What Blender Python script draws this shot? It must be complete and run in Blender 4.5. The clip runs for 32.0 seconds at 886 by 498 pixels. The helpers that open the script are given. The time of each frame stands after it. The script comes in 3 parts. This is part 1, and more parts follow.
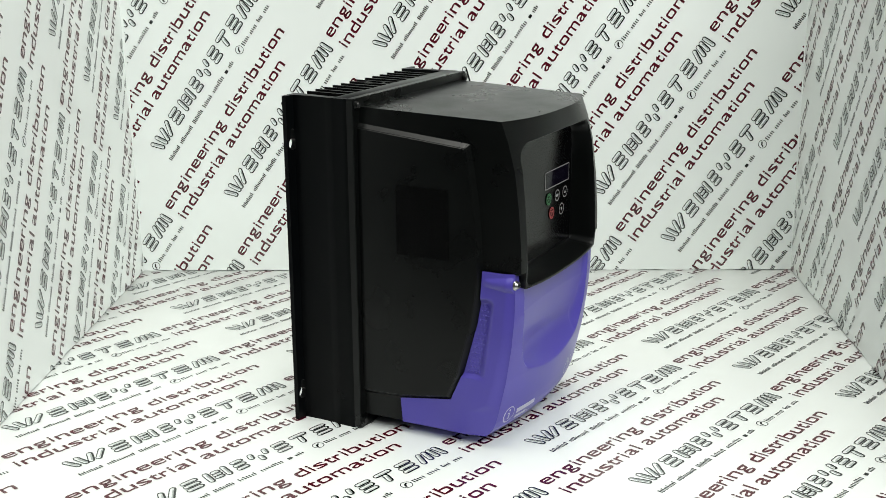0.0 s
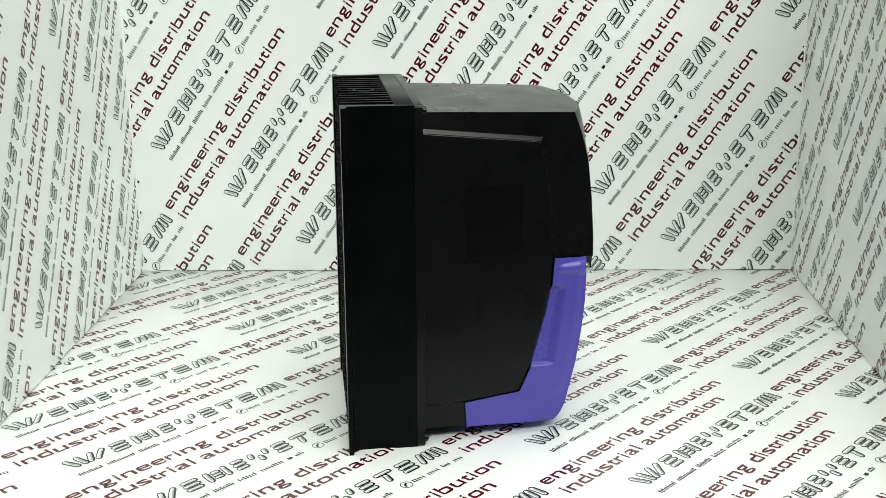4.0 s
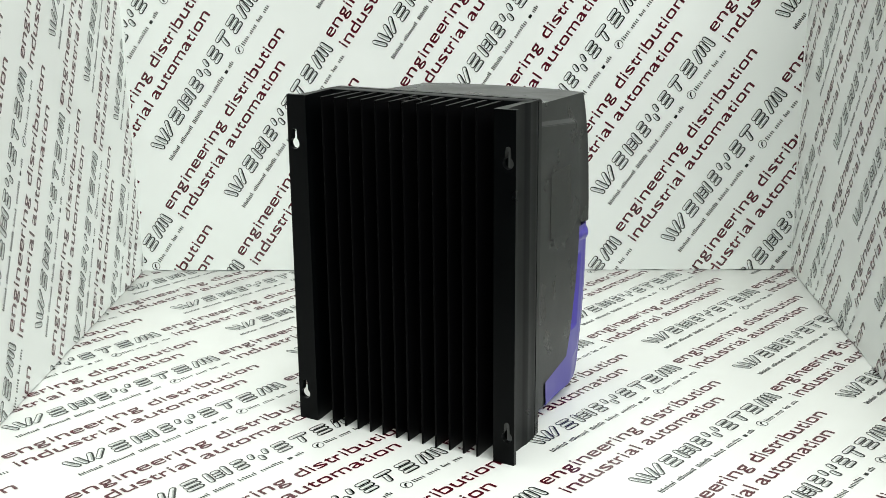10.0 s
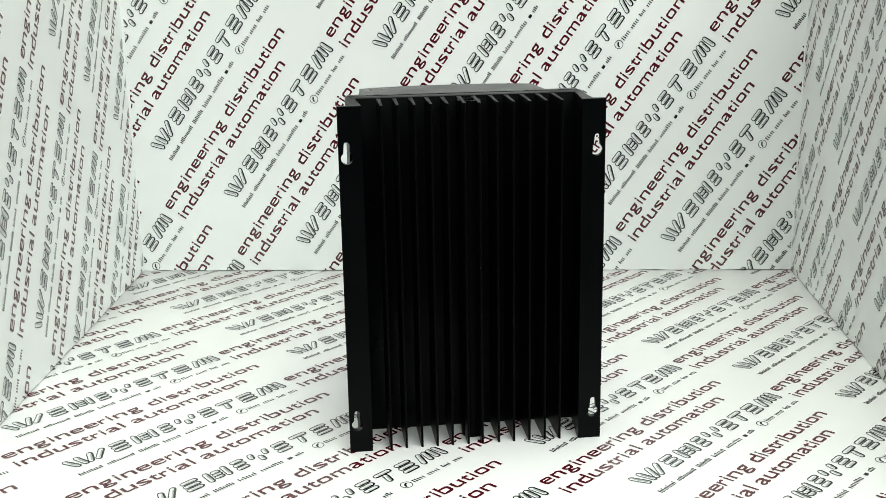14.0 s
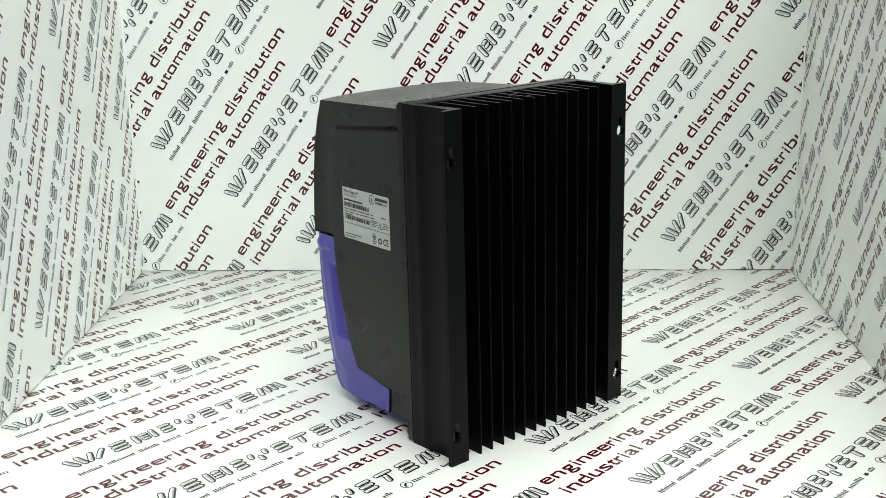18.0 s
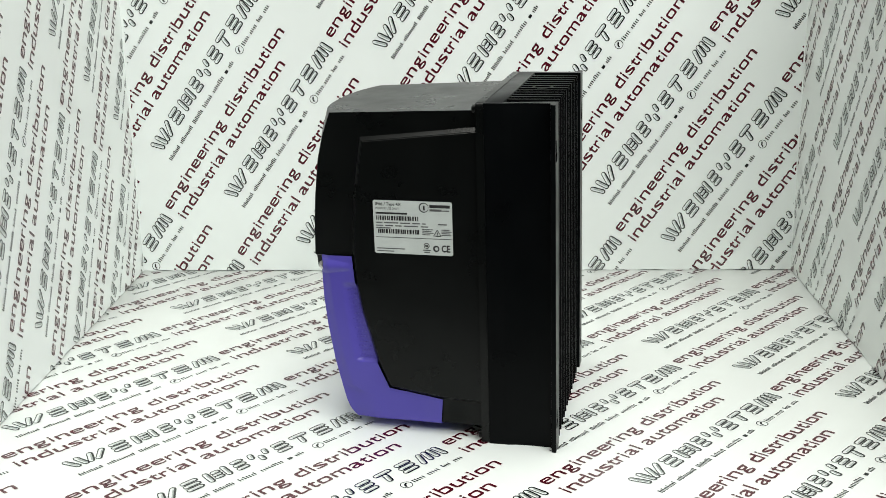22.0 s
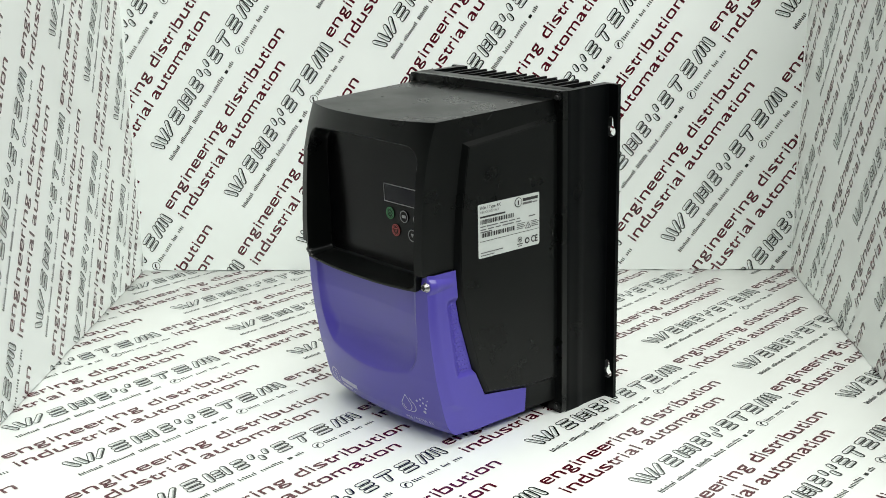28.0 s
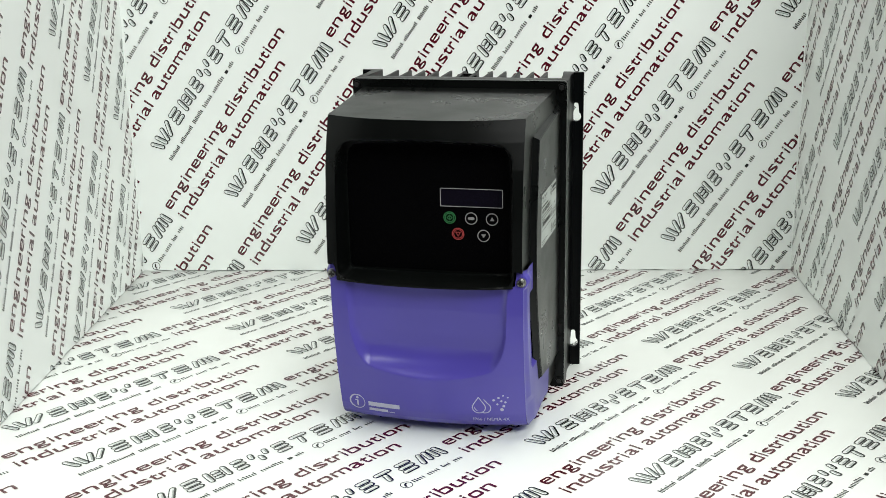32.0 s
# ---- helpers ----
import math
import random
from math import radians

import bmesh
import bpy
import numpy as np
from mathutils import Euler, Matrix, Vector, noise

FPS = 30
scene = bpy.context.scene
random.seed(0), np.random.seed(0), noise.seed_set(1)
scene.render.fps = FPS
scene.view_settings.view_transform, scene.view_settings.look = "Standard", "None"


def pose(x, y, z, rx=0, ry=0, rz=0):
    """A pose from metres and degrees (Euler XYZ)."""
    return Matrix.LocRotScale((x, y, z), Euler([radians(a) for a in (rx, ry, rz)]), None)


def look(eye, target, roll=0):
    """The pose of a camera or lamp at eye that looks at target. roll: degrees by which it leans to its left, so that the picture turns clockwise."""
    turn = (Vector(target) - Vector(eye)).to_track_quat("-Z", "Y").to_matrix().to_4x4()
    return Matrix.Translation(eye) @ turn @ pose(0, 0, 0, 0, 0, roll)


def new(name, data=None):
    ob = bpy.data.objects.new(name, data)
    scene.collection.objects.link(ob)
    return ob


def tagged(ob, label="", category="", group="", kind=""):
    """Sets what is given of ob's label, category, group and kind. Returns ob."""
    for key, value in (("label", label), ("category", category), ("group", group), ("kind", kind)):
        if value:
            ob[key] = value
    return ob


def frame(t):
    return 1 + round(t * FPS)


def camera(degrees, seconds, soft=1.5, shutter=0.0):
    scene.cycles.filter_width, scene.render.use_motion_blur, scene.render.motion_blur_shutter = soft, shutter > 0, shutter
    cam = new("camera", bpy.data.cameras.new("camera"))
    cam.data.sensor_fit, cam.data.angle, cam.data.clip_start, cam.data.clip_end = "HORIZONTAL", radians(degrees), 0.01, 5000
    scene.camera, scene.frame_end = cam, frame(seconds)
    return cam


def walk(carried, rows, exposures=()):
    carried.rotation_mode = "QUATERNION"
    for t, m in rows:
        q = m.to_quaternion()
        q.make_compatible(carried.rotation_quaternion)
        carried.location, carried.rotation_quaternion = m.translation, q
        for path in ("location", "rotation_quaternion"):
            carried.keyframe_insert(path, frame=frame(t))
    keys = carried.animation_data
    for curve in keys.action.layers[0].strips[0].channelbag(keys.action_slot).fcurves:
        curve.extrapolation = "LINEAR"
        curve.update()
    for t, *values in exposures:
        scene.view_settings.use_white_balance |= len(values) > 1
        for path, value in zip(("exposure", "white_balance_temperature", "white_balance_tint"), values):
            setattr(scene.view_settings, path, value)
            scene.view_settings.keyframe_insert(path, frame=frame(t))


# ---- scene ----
# A display booth of four printed white boards; a motor drive turns in it once in forty seconds.

# ---- camera ----
EYE = Vector((0.0, -0.88813, 0.37879))
PITCH, YAW, ROLL = radians(15.855), radians(-0.6195), -0.947
AIM = EYE + Vector((math.sin(YAW) * math.cos(PITCH), math.cos(YAW) * math.cos(PITCH), -math.sin(PITCH)))
cam = camera(41.843, 32.0, soft=0.85)
walk(cam, [(0.0, look(EYE, AIM, ROLL)), (32.0, look(EYE, AIM, ROLL))])

# ---- world and light ----
world = bpy.data.worlds.new("room_air")
scene.world = world
world.use_nodes = True
world.node_tree.nodes["Background"].inputs[0].default_value = (0.9, 1.0, 0.97, 1)
world.node_tree.nodes["Background"].inputs[1].default_value = 0.25
scene.view_settings.exposure = 0.0


def area_lamp(name, eye, target, sx, sy, watts, colour):
    data = bpy.data.lights.new(name, "AREA")
    data.shape, data.size, data.size_y, data.energy, data.color = "RECTANGLE", sx, sy, watts, colour
    lamp = new(name, data)
    lamp.matrix_world = look(eye, target)
    return lamp


area_lamp("ceiling_lamp", (0.02, -0.02, 1.8), (0.02, 0.0, 0.0), 1.1, 0.8, 24.0, (1.0, 1.0, 0.93))
# added fill from front right, no real lamp there: brightens boards and drive front
area_lamp("front_fill", (0.56, -1.2, 1.3), (-0.24, 0.25, 0.52), 1.6, 0.5, 29.0, (0.98, 1.0, 0.975))


# ---- materials ----
def material(name, colour, rough=0.5, metal=0.0, spec=0.5, vary=0.0, vary_scale=40.0, bump=0.0, bump_scale=900.0, graze=0.0, rough_vary=0.0):
    """A surface with a large and a small variation of colour and gloss and a fine grain."""
    mat = bpy.data.materials.new(name)
    mat.use_nodes = True
    nt = mat.node_tree
    bsdf = nt.nodes["Principled BSDF"]
    bsdf.inputs["Base Color"].default_value = (*colour, 1)
    bsdf.inputs["Roughness"].default_value = rough
    bsdf.inputs["Metallic"].default_value = metal
    bsdf.inputs["Specular IOR Level"].default_value = spec
    if graze:
        facing = nt.nodes.new("ShaderNodeLayerWeight")
        facing.inputs[0].default_value = 0.5
        gloss = nt.nodes.new("ShaderNodeMapRange")
        gloss.inputs[1].default_value, gloss.inputs[2].default_value = 0.25, 0.7
        gloss.inputs[3].default_value, gloss.inputs[4].default_value = spec, graze
        nt.links.new(facing.outputs["Facing"], gloss.inputs[0])
        nt.links.new(gloss.outputs[0], bsdf.inputs["Specular IOR Level"])
    coord = nt.nodes.new("ShaderNodeTexCoord")
    if vary or rough_vary:
        big = nt.nodes.new("ShaderNodeTexNoise")
        big.inputs["Scale"].default_value, big.inputs["Detail"].default_value = vary_scale, 6.0
        nt.links.new(coord.outputs["Object"], big.inputs["Vector"])
        if vary:
            ramp = nt.nodes.new("ShaderNodeMapRange")
            ramp.inputs[1].default_value, ramp.inputs[2].default_value = 0.3, 0.7
            ramp.inputs[3].default_value, ramp.inputs[4].default_value = 1.0 - vary, 1.0 + vary
            nt.links.new(big.outputs["Fac"], ramp.inputs[0])
            mul = nt.nodes.new("ShaderNodeMix")
            mul.data_type, mul.blend_type = "RGBA", "MULTIPLY"
            mul.inputs[0].default_value = 1.0
            mul.inputs[6].default_value = (*colour, 1)
            nt.links.new(ramp.outputs[0], mul.inputs[7])
            nt.links.new(mul.outputs[2], bsdf.inputs["Base Color"])
        if rough_vary:
            rr = nt.nodes.new("ShaderNodeMapRange")
            rr.inputs[1].default_value, rr.inputs[2].default_value = 0.3, 0.7
            rr.inputs[3].default_value, rr.inputs[4].default_value = rough - rough_vary, rough + rough_vary
            nt.links.new(big.outputs["Fac"], rr.inputs[0])
            nt.links.new(rr.outputs[0], bsdf.inputs["Roughness"])
    if bump:
        fine = nt.nodes.new("ShaderNodeTexNoise")
        fine.inputs["Scale"].default_value, fine.inputs["Detail"].default_value = bump_scale, 3.0
        nt.links.new(coord.outputs["Object"], fine.inputs["Vector"])
        bp = nt.nodes.new("ShaderNodeBump")
        bp.inputs["Strength"].default_value, bp.inputs["Distance"].default_value = bump, 0.0005
        nt.links.new(fine.outputs["Fac"], bp.inputs["Height"])
        nt.links.new(bp.outputs["Normal"], bsdf.inputs["Normal"])
    return mat


BOARD = material("printed_board", (0.80, 0.84, 0.815), 0.17, spec=0.6, vary=0.025, vary_scale=9.0, bump=0.2, bump_scale=16.0, rough_vary=0.05)
PAINT = material("room_paint", (0.7, 0.7, 0.68), 0.8, vary=0.03, vary_scale=3.0)
# for the unseen room shell: dark, so that the drive's blacks reflect little
DARK_PAINT = material("dark_room_paint", (0.045, 0.045, 0.048), 0.8, vary=0.08, vary_scale=3.0)
INK_RED = material("maroon_ink", (0.080, 0.004, 0.012), 0.2, spec=1.0, vary=0.25, vary_scale=120.0)
INK_BLACK = material("black_ink", (0.006, 0.008, 0.007), 0.2, spec=1.0, vary=0.2, vary_scale=120.0)
INK_GREY = material("grey_ink", (0.38, 0.42, 0.40), 0.4, vary=0.3, vary_scale=150.0)
PLASTIC = material("black_plastic", (0.0022, 0.0028, 0.0026), 0.3, spec=0.25, graze=0.42, vary=0.15, vary_scale=30.0, bump=0.06, bump_scale=1800.0, rough_vary=0.05)
ANODISED = material("black_anodised", (0.0016, 0.0021, 0.0024), 0.34, spec=0.09, graze=0.2, vary=0.15, vary_scale=25.0, bump=0.04, bump_scale=1500.0, rough_vary=0.08)
FIN_METAL = material("anodised_fins", (0.0022, 0.0022, 0.0026), 0.42, spec=0.05, graze=0.22, vary=0.15, vary_scale=25.0)
PURPLE = material("purple_plastic", (0.083, 0.064, 0.395), 0.31, spec=0.5, vary=0.03, vary_scale=25.0, rough_vary=0.03)
PANEL = material("keypad_film", (0.0015, 0.0015, 0.0018), 0.22, spec=0.06, graze=0.5, rough_vary=0.04)
GLASS = material("display_glass", (0.004, 0.003, 0.008), 0.1, spec=0.25)
FIELD = material("smooth_field", (0.0026, 0.0028, 0.0028), 0.2, spec=0.16, graze=0.3, rough_vary=0.03)
LINE_GREY = material("grey_print", (0.29, 0.29, 0.29), 0.45, vary=0.1)
WHITE = material("white_print", (0.50, 0.50, 0.62), 0.45, vary=0.08, vary_scale=200.0)
GREEN = material("green_print", (0.03, 0.18, 0.06), 0.4, vary=0.1)
RED = material("red_print", (0.38, 0.05, 0.05), 0.4, vary=0.1)
PAPER = material("label_paper", (0.56, 0.60, 0.57), 0.45, vary=0.03, vary_scale=90.0)
LABEL_INK = material("label_ink", (0.02, 0.02, 0.02), 0.5)
LABEL_GREY = material("label_grey_ink", (0.11, 0.11, 0.11), 0.5)
STEEL = material("screw_steel", (0.55, 0.54, 0.52), 0.28, metal=1.0, vary=0.1, vary_scale=300.0)
DARK_STEEL = material("black_screw", (0.05, 0.05, 0.05), 0.3, metal=0.7)


# ---- mesh helpers (lengths in millimetres) ----
def mesh_of(name, bm, mat, sharp=32.0, scale=0.001):
    bm.normal_update()
    for e in bm.edges:
        e.smooth = len(e.link_faces) == 2 and e.calc_face_angle(3.2) < radians(sharp)
    for f in bm.faces:
        f.smooth = True
    for v in bm.verts:
        v.co *= scale
    me = bpy.data.meshes.new(name)
    bm.to_mesh(me)
    bm.free()
    me.materials.append(mat)
    return me


def part(name, bm, mat, parent, label="", sharp=32.0):
    ob = new(name, mesh_of(name, bm, mat, sharp))
    ob.parent = parent
    return tagged(ob, label)


def box(bm, x0, x1, y0, y1, z0, z1, bevel=0.0):
    made = bmesh.ops.create_cube(bm, size=1.0)["verts"]
    for v in made:
        v.co = Vector((x0 + (v.co.x + 0.5) * (x1 - x0), y0 + (v.co.y + 0.5) * (y1 - y0), z0 + (v.co.z + 0.5) * (z1 - z0)))
    if bevel:
        edges = list({e for v in made for e in v.link_edges})
        bmesh.ops.bevel(bm, geom=edges, offset=bevel, segments=2, affect="EDGES", profile=0.5)
    return bm


def prism(bm, outline, axis_point, z0, z1):
    """Pulls a closed outline of (a, b) from z0 to z1; axis_point(a, b, z) gives the place."""
    lo = [bm.verts.new(axis_point(a, b, z0)) for a, b in outline]
    hi = [bm.verts.new(axis_point(a, b, z1)) for a, b in outline]
    n = len(outline)
    for i in range(n):
        bm.faces.new((lo[i], lo[(i + 1) % n], hi[(i + 1) % n], hi[i]))
    bm.faces.new(hi)
    bm.faces.new(lo[::-1])
    return bm


def disc_outline(cx, cy, r, n=24, a0=0.0, a1=360.0):
    full = a1 - a0 >= 360
    return [(cx + r * math.cos(radians(a0 + (a1 - a0) * i / (n if full else n - 1))), cy + r * math.sin(radians(a0 + (a1 - a0) * i / (n if full else n - 1)))) for i in range(n)]


def round_rect(x0, x1, y0, y1, r, n=5):
    pts = []
    for cx, cy, a in ((x1 - r, y0 + r, -90), (x1 - r, y1 - r, 0), (x0 + r, y1 - r, 90), (x0 + r, y0 + r, 180)):
        pts += disc_outline(cx, cy, r, n, a, a + 90)
    return pts


def flat_fill(bm, outline):
    return bm.faces.new([bm.verts.new((a, b, 0)) for a, b in outline])


def flat_ring(bm, outer, inner):
    o = [bm.verts.new((a, b, 0)) for a, b in outer]
    i = [bm.verts.new((a, b, 0)) for a, b in inner]
    n = len(o)
    for k in range(n):
        bm.faces.new((o[k], o[(k + 1) % n], i[(k + 1) % n], i[k]))


def flat_bar(bm, x0, x1, y0, y1):
    flat_fill(bm, [(x0, y0), (x1, y0), (x1, y1), (x0, y1)])


def stroke(bm, pts, width, closed=False):
    """A flat line of that width along the points."""
    n = len(pts)
    left, right = [], []
    for i in range(n):
        p = Vector(pts[i])
        a = Vector(pts[i - 1]) if i or closed else None
        b = Vector(pts[(i + 1) % n]) if i < n - 1 or closed else None
        d0 = (p - a).normalized() if a is not None else None
        d1 = (b - p).normalized() if b is not None else None
        d = ((d0 or d1) + (d1 or d0)).normalized()
        nrm = Vector((-d.y, d.x))
        ref = d1 or d0
        k = min(1.0 / max(nrm.dot(Vector((-ref.y, ref.x))), 0.4), 2.2)
        left.append(bm.verts.new((*(p + nrm * width / 2 * k), 0)))
        right.append(bm.verts.new((*(p - nrm * width / 2 * k), 0)))
    for i in range(n if closed else n - 1):
        j = (i + 1) % n
        bm.faces.new((right[i], right[j], left[j], left[i]))


def smooth(t):
    t = max(0.0, min(1.0, t))
    return t * t * (3 - 2 * t)


def font_mesh(text, bold=0.0, fine=3):
    """The flat mesh of a text in the built-in font, one unit high, and its x-height."""
    meshes = []
    for txt in ("x", text):
        cu = bpy.data.curves.new("word", "FONT")
        cu.body, cu.size, cu.resolution_u, cu.offset = txt, 1.0, fine, bold
        ob = bpy.data.objects.new("word", cu)
        scene.collection.objects.link(ob)
        dg = bpy.context.evaluated_depsgraph_get()
        meshes.append(bpy.data.meshes.new_from_object(ob.evaluated_get(dg)))
        bpy.data.objects.remove(ob)
        bpy.data.curves.remove(cu)
    xh = max(v.co.y for v in meshes[0].vertices)
    bm = bmesh.new()
    bm.from_mesh(meshes[1])
    for me in meshes:
        bpy.data.meshes.remove(me)
    return bm, xh


def word_bmesh(text, width, x_height, bold=0.0):
    """The built-in font's word, from x = 0 to the width, its baseline at y = 0."""
    bm, xh = font_mesh(text, bold)
    lo, hi = min(v.co.x for v in bm.verts), max(v.co.x for v in bm.verts)
    for v in bm.verts:
        v.co = Vector(((v.co.x - lo) / (hi - lo) * width, v.co.y / xh * x_height, 0))
    return bm


# how far the wide printed type moves on, and how wide its ink is, letter by letter
TYPE = {"e": (12.5, 10.4), "n": (13.0, 10.5), "g": (13.0, 10.6), "i": (5.2, 2.1), "r": (8.2, 6.6), "d": (13.0, 10.6), "u": (13.0, 10.5), "s": (11.5, 9.8),
        "t": (7.6, 7.0), "a": (12.3, 10.2), "l": (5.2, 2.1), "b": (13.0, 10.6), "o": (13.0, 10.8), "m": (18.0, 15.6)}


def squared(u, v):
    """Pushes the round of a bowl in the box from -1 to 1 out towards its corners."""
    r = math.hypot(u, v)
    if r < 0.05:
        return u, v
    k = (abs(u / r) ** 4.5 + abs(v / r) ** 4.5) ** (-1 / 4.5)
    k = 1 + (k - 1) * (1 - smooth((r - 1.04) / 0.14))
    return u * k, v * k


def letter_bmesh(ch, x_height, stem, beam):
    """One wide, squared letter of the built-in font; stem and beam thicken its uprights and levels."""
    bm, xh = font_mesh(ch, 0.0, 5)
    bmesh.ops.remove_doubles(bm, verts=bm.verts[:], dist=1e-5)
    lo, hi = min(v.co.x for v in bm.verts), max(v.co.x for v in bm.verts)
    ink = TYPE[ch][1] - 2 * stem
    for v in bm.verts:
        x, y = (v.co.x - lo) / (hi - lo), v.co.y / xh
        if ch in "engdsbuoa":
            a, b = squared(2 * x - 1, 2 * y - 1)
            x, y = (a + 1) / 2, (b + 1) / 2
        elif ch == "m":
            half = 0.0 if x < 0.5 else 0.44
            a, b = squared(2 * (x - half) / 0.56 - 1, 2 * y - 1)
            x, y = half + (a + 1) / 2 * 0.56, (b + 1) / 2
        v.co = Vector((x * ink + stem, y * (x_height - 2 * beam) + beam, 0))
    moves = {}
    for v in bm.verts:
        rim = [e for e in v.link_edges if len(e.link_faces) == 1]
        total = Vector((0, 0))
        for e in rim:
            d = (e.verts[1].co - e.verts[0].co).xy.normalized()
            n = Vector((d.y, -d.x))
            if n.dot((e.link_faces[0].calc_center_median() - e.verts[0].co).xy) > 0:
                n = -n
            total += n
        if total.length > 0.2:
            n = total.normalized()
            moves[v] = Vector((n.x * stem, n.y * beam, 0)) * min(1.35, 2.0 / total.length)
    for v, m in moves.items():
        v.co += m
    return bm


def type_bmesh(text, start, baseline, x_height=8.2):
    """A printed word in the wide type, letter after letter; start is the middle of its first letter."""
    out = bmesh.new()
    x = start - TYPE[text[0]][0] / 2
    for ch in text:
        bm = letter_bmesh(ch, x_height, 0.12, 0.36)
        step, ink = TYPE[ch]
        shifted(bm, x + (step - ink) / 2, baseline)
        me = bpy.data.meshes.new("letter")
        bm.to_mesh(me)
        bm.free()
        out.from_mesh(me)
        bpy.data.meshes.remove(me)
        x += step
    return out


# ---- the booth ----
BACK_L, BACK_R = Vector((-0.3535, 0.3698, 0)), Vector((0.3707, 0.3415, 0))
FRONT_L, FRONT_R = Vector((-0.3646, -0.2700, 0)), Vector((0.3474, -0.2700, 0))
HIGH = 430.0


def board_frame(origin, ex, ey):
    ex = ex.normalized()
    n = ex.cross(ey).normalized()
    ey = n.cross(ex)
    m = Matrix((ex, ey, n)).transposed().to_4x4()
    m.translation = origin
    return m


def board(name, m, x0, x1, y0, y1, label):
    bm = bmesh.new()
    if "wall" in name:
        rnd = random.Random(len(name))
        steps = 60
        foot = [(x0 + (x1 - x0) * i / steps, y0 + rnd.uniform(-0.5, 0.5 if name == "wall_back" else 1.2)) for i in range(steps + 1)]
        prism(bm, foot + [(x1, y1), (x0, y1)], lambda a, b, z: (a, b, z), -4.0, 0.0)
        bmesh.ops.recalc_face_normals(bm, faces=bm.faces[:])
    else:
        box(bm, x0, x1, y0, y1, -4.0, 0.0, 0.4)
    ob = new(name, mesh_of(name, bm, BOARD))
    ob.matrix_world = m
    return tagged(ob, label, "wall" if "wall" in name else "floor", kind="structure")


floor_m = board_frame(Vector((0, 0, 0)), Vector((1, 0, 0)), Vector((0, 1, 0)))
back_m = board_frame(BACK_L, BACK_R - BACK_L, Vector((0, 0.0104, 1)))
left_m = board_frame(BACK_L, BACK_L - FRONT_L, Vector((-0.0063, 0, 1)))
right_m = board_frame(BACK_R, FRONT_R - BACK_R, Vector((0.0017, 0, 1)))
back_w = (BACK_R - BACK_L).length * 1000
left_w = (BACK_L - FRONT_L).length * 1000
right_w = (FRONT_R - BACK_R).length * 1000

booth_floor = board("floor", floor_m, -380, 395, -270, 396, "white glossy printed board floor with diagonal lettering")
wall_back = board("wall_back", back_m, -14, back_w + 14, 1.0, HIGH, "white printed board wall behind the drive, diagonal maroon lettering")
wall_left = board("wall_left", left_m, -left_w, 3, 1.0, HIGH, "white glossy printed side board with diagonal lettering")
# faint grey marks on this board are lettering reflected in its gloss
wall_right = board("wall_right", right_m, -3, right_w, 1.0, HIGH, "white glossy printed right side board with diagonal lettering")

# the print: rows of marks and words, every second row set back


def pill(p, q, r, n=5):
    """The outline of a bar with round ends between two points."""
    d = (q - p).normalized()
    a = math.degrees(math.atan2(d.y, d.x))
    return disc_outline(q.x, q.y, r, n, a - 90, a + 90) + disc_outline(p.x, p.y, r, n, a + 90, a + 270)


def mark_shapes():
    """Nine groups of slanted outlined bars, standing for the lettered mark."""
    black, grey = bmesh.new(), bmesh.new()
    starts = (-1, 37, 56, 81, 96, 119, 137, 158, 178, 208)
    upright = lambda xs: [((x, 0.0), (x, 1.0)) for x in xs]
    level = lambda ys: [((0.08, y), (0.92, y)) for y in ys]
    groups = ([((0.2, 0.0), (0.0, 1.0)), ((0.42, 0.0), (0.3, 1.0)), ((0.56, 0.0), (0.66, 1.0)), ((0.76, 0.0), (0.99, 1.0))], level((0.0, 0.5, 1.0)), upright((0.06, 0.94)) + [((0.4, 0.15), (0.6, 0.15)), ((0.4, 0.85), (0.6, 0.85)), ((0.4, 0.5), (0.6, 0.5))],
              level((0.0, 0.5, 1.0)), [((0.5, 0.0), (0.5, 0.4)), ((0.05, 0.62), (0.1, 1.0)), ((0.9, 0.62), (0.95, 1.0))], level((0.0, 0.5, 1.0)), [((0.06, 1.0), (0.94, 1.0)), ((0.42, 0.0), (0.5, 0.62))],
              level((0.0, 0.5, 1.0)), [((0.0, 0.0), (0.14, 1.0)), ((0.36, 0.1), (0.4, 1.0)), ((0.66, 0.1), (0.62, 1.0)), ((0.99, 0.0), (0.88, 1.0))])
    for i, group in enumerate(groups):
        x0, w = starts[i] + 2.6, starts[i + 1] - starts[i] - 7.4
        for (ax, ay), (bx, by) in group:
            p = Vector((x0 + ax * w + ay * 2.0, -11.2 + ay * 11.2))
            q = Vector((x0 + bx * w + by * 2.0, -11.2 + by * 11.2))
            rim, hole = pill(p, q, 2.65), pill(p + Vector((-0.3, 0.3)), q + Vector((-0.3, 0.3)), 1.55)
            flat_ring(black, rim, hole)
            stroke(grey, [p * 0.94 + q * 0.06 + Vector((0.35, -0.35)), q * 0.94 + p * 0.06 + Vector((0.35, -0.35))], 1.1)
    for v in black.verts:
        v.co.z = 0.08
    return black, grey


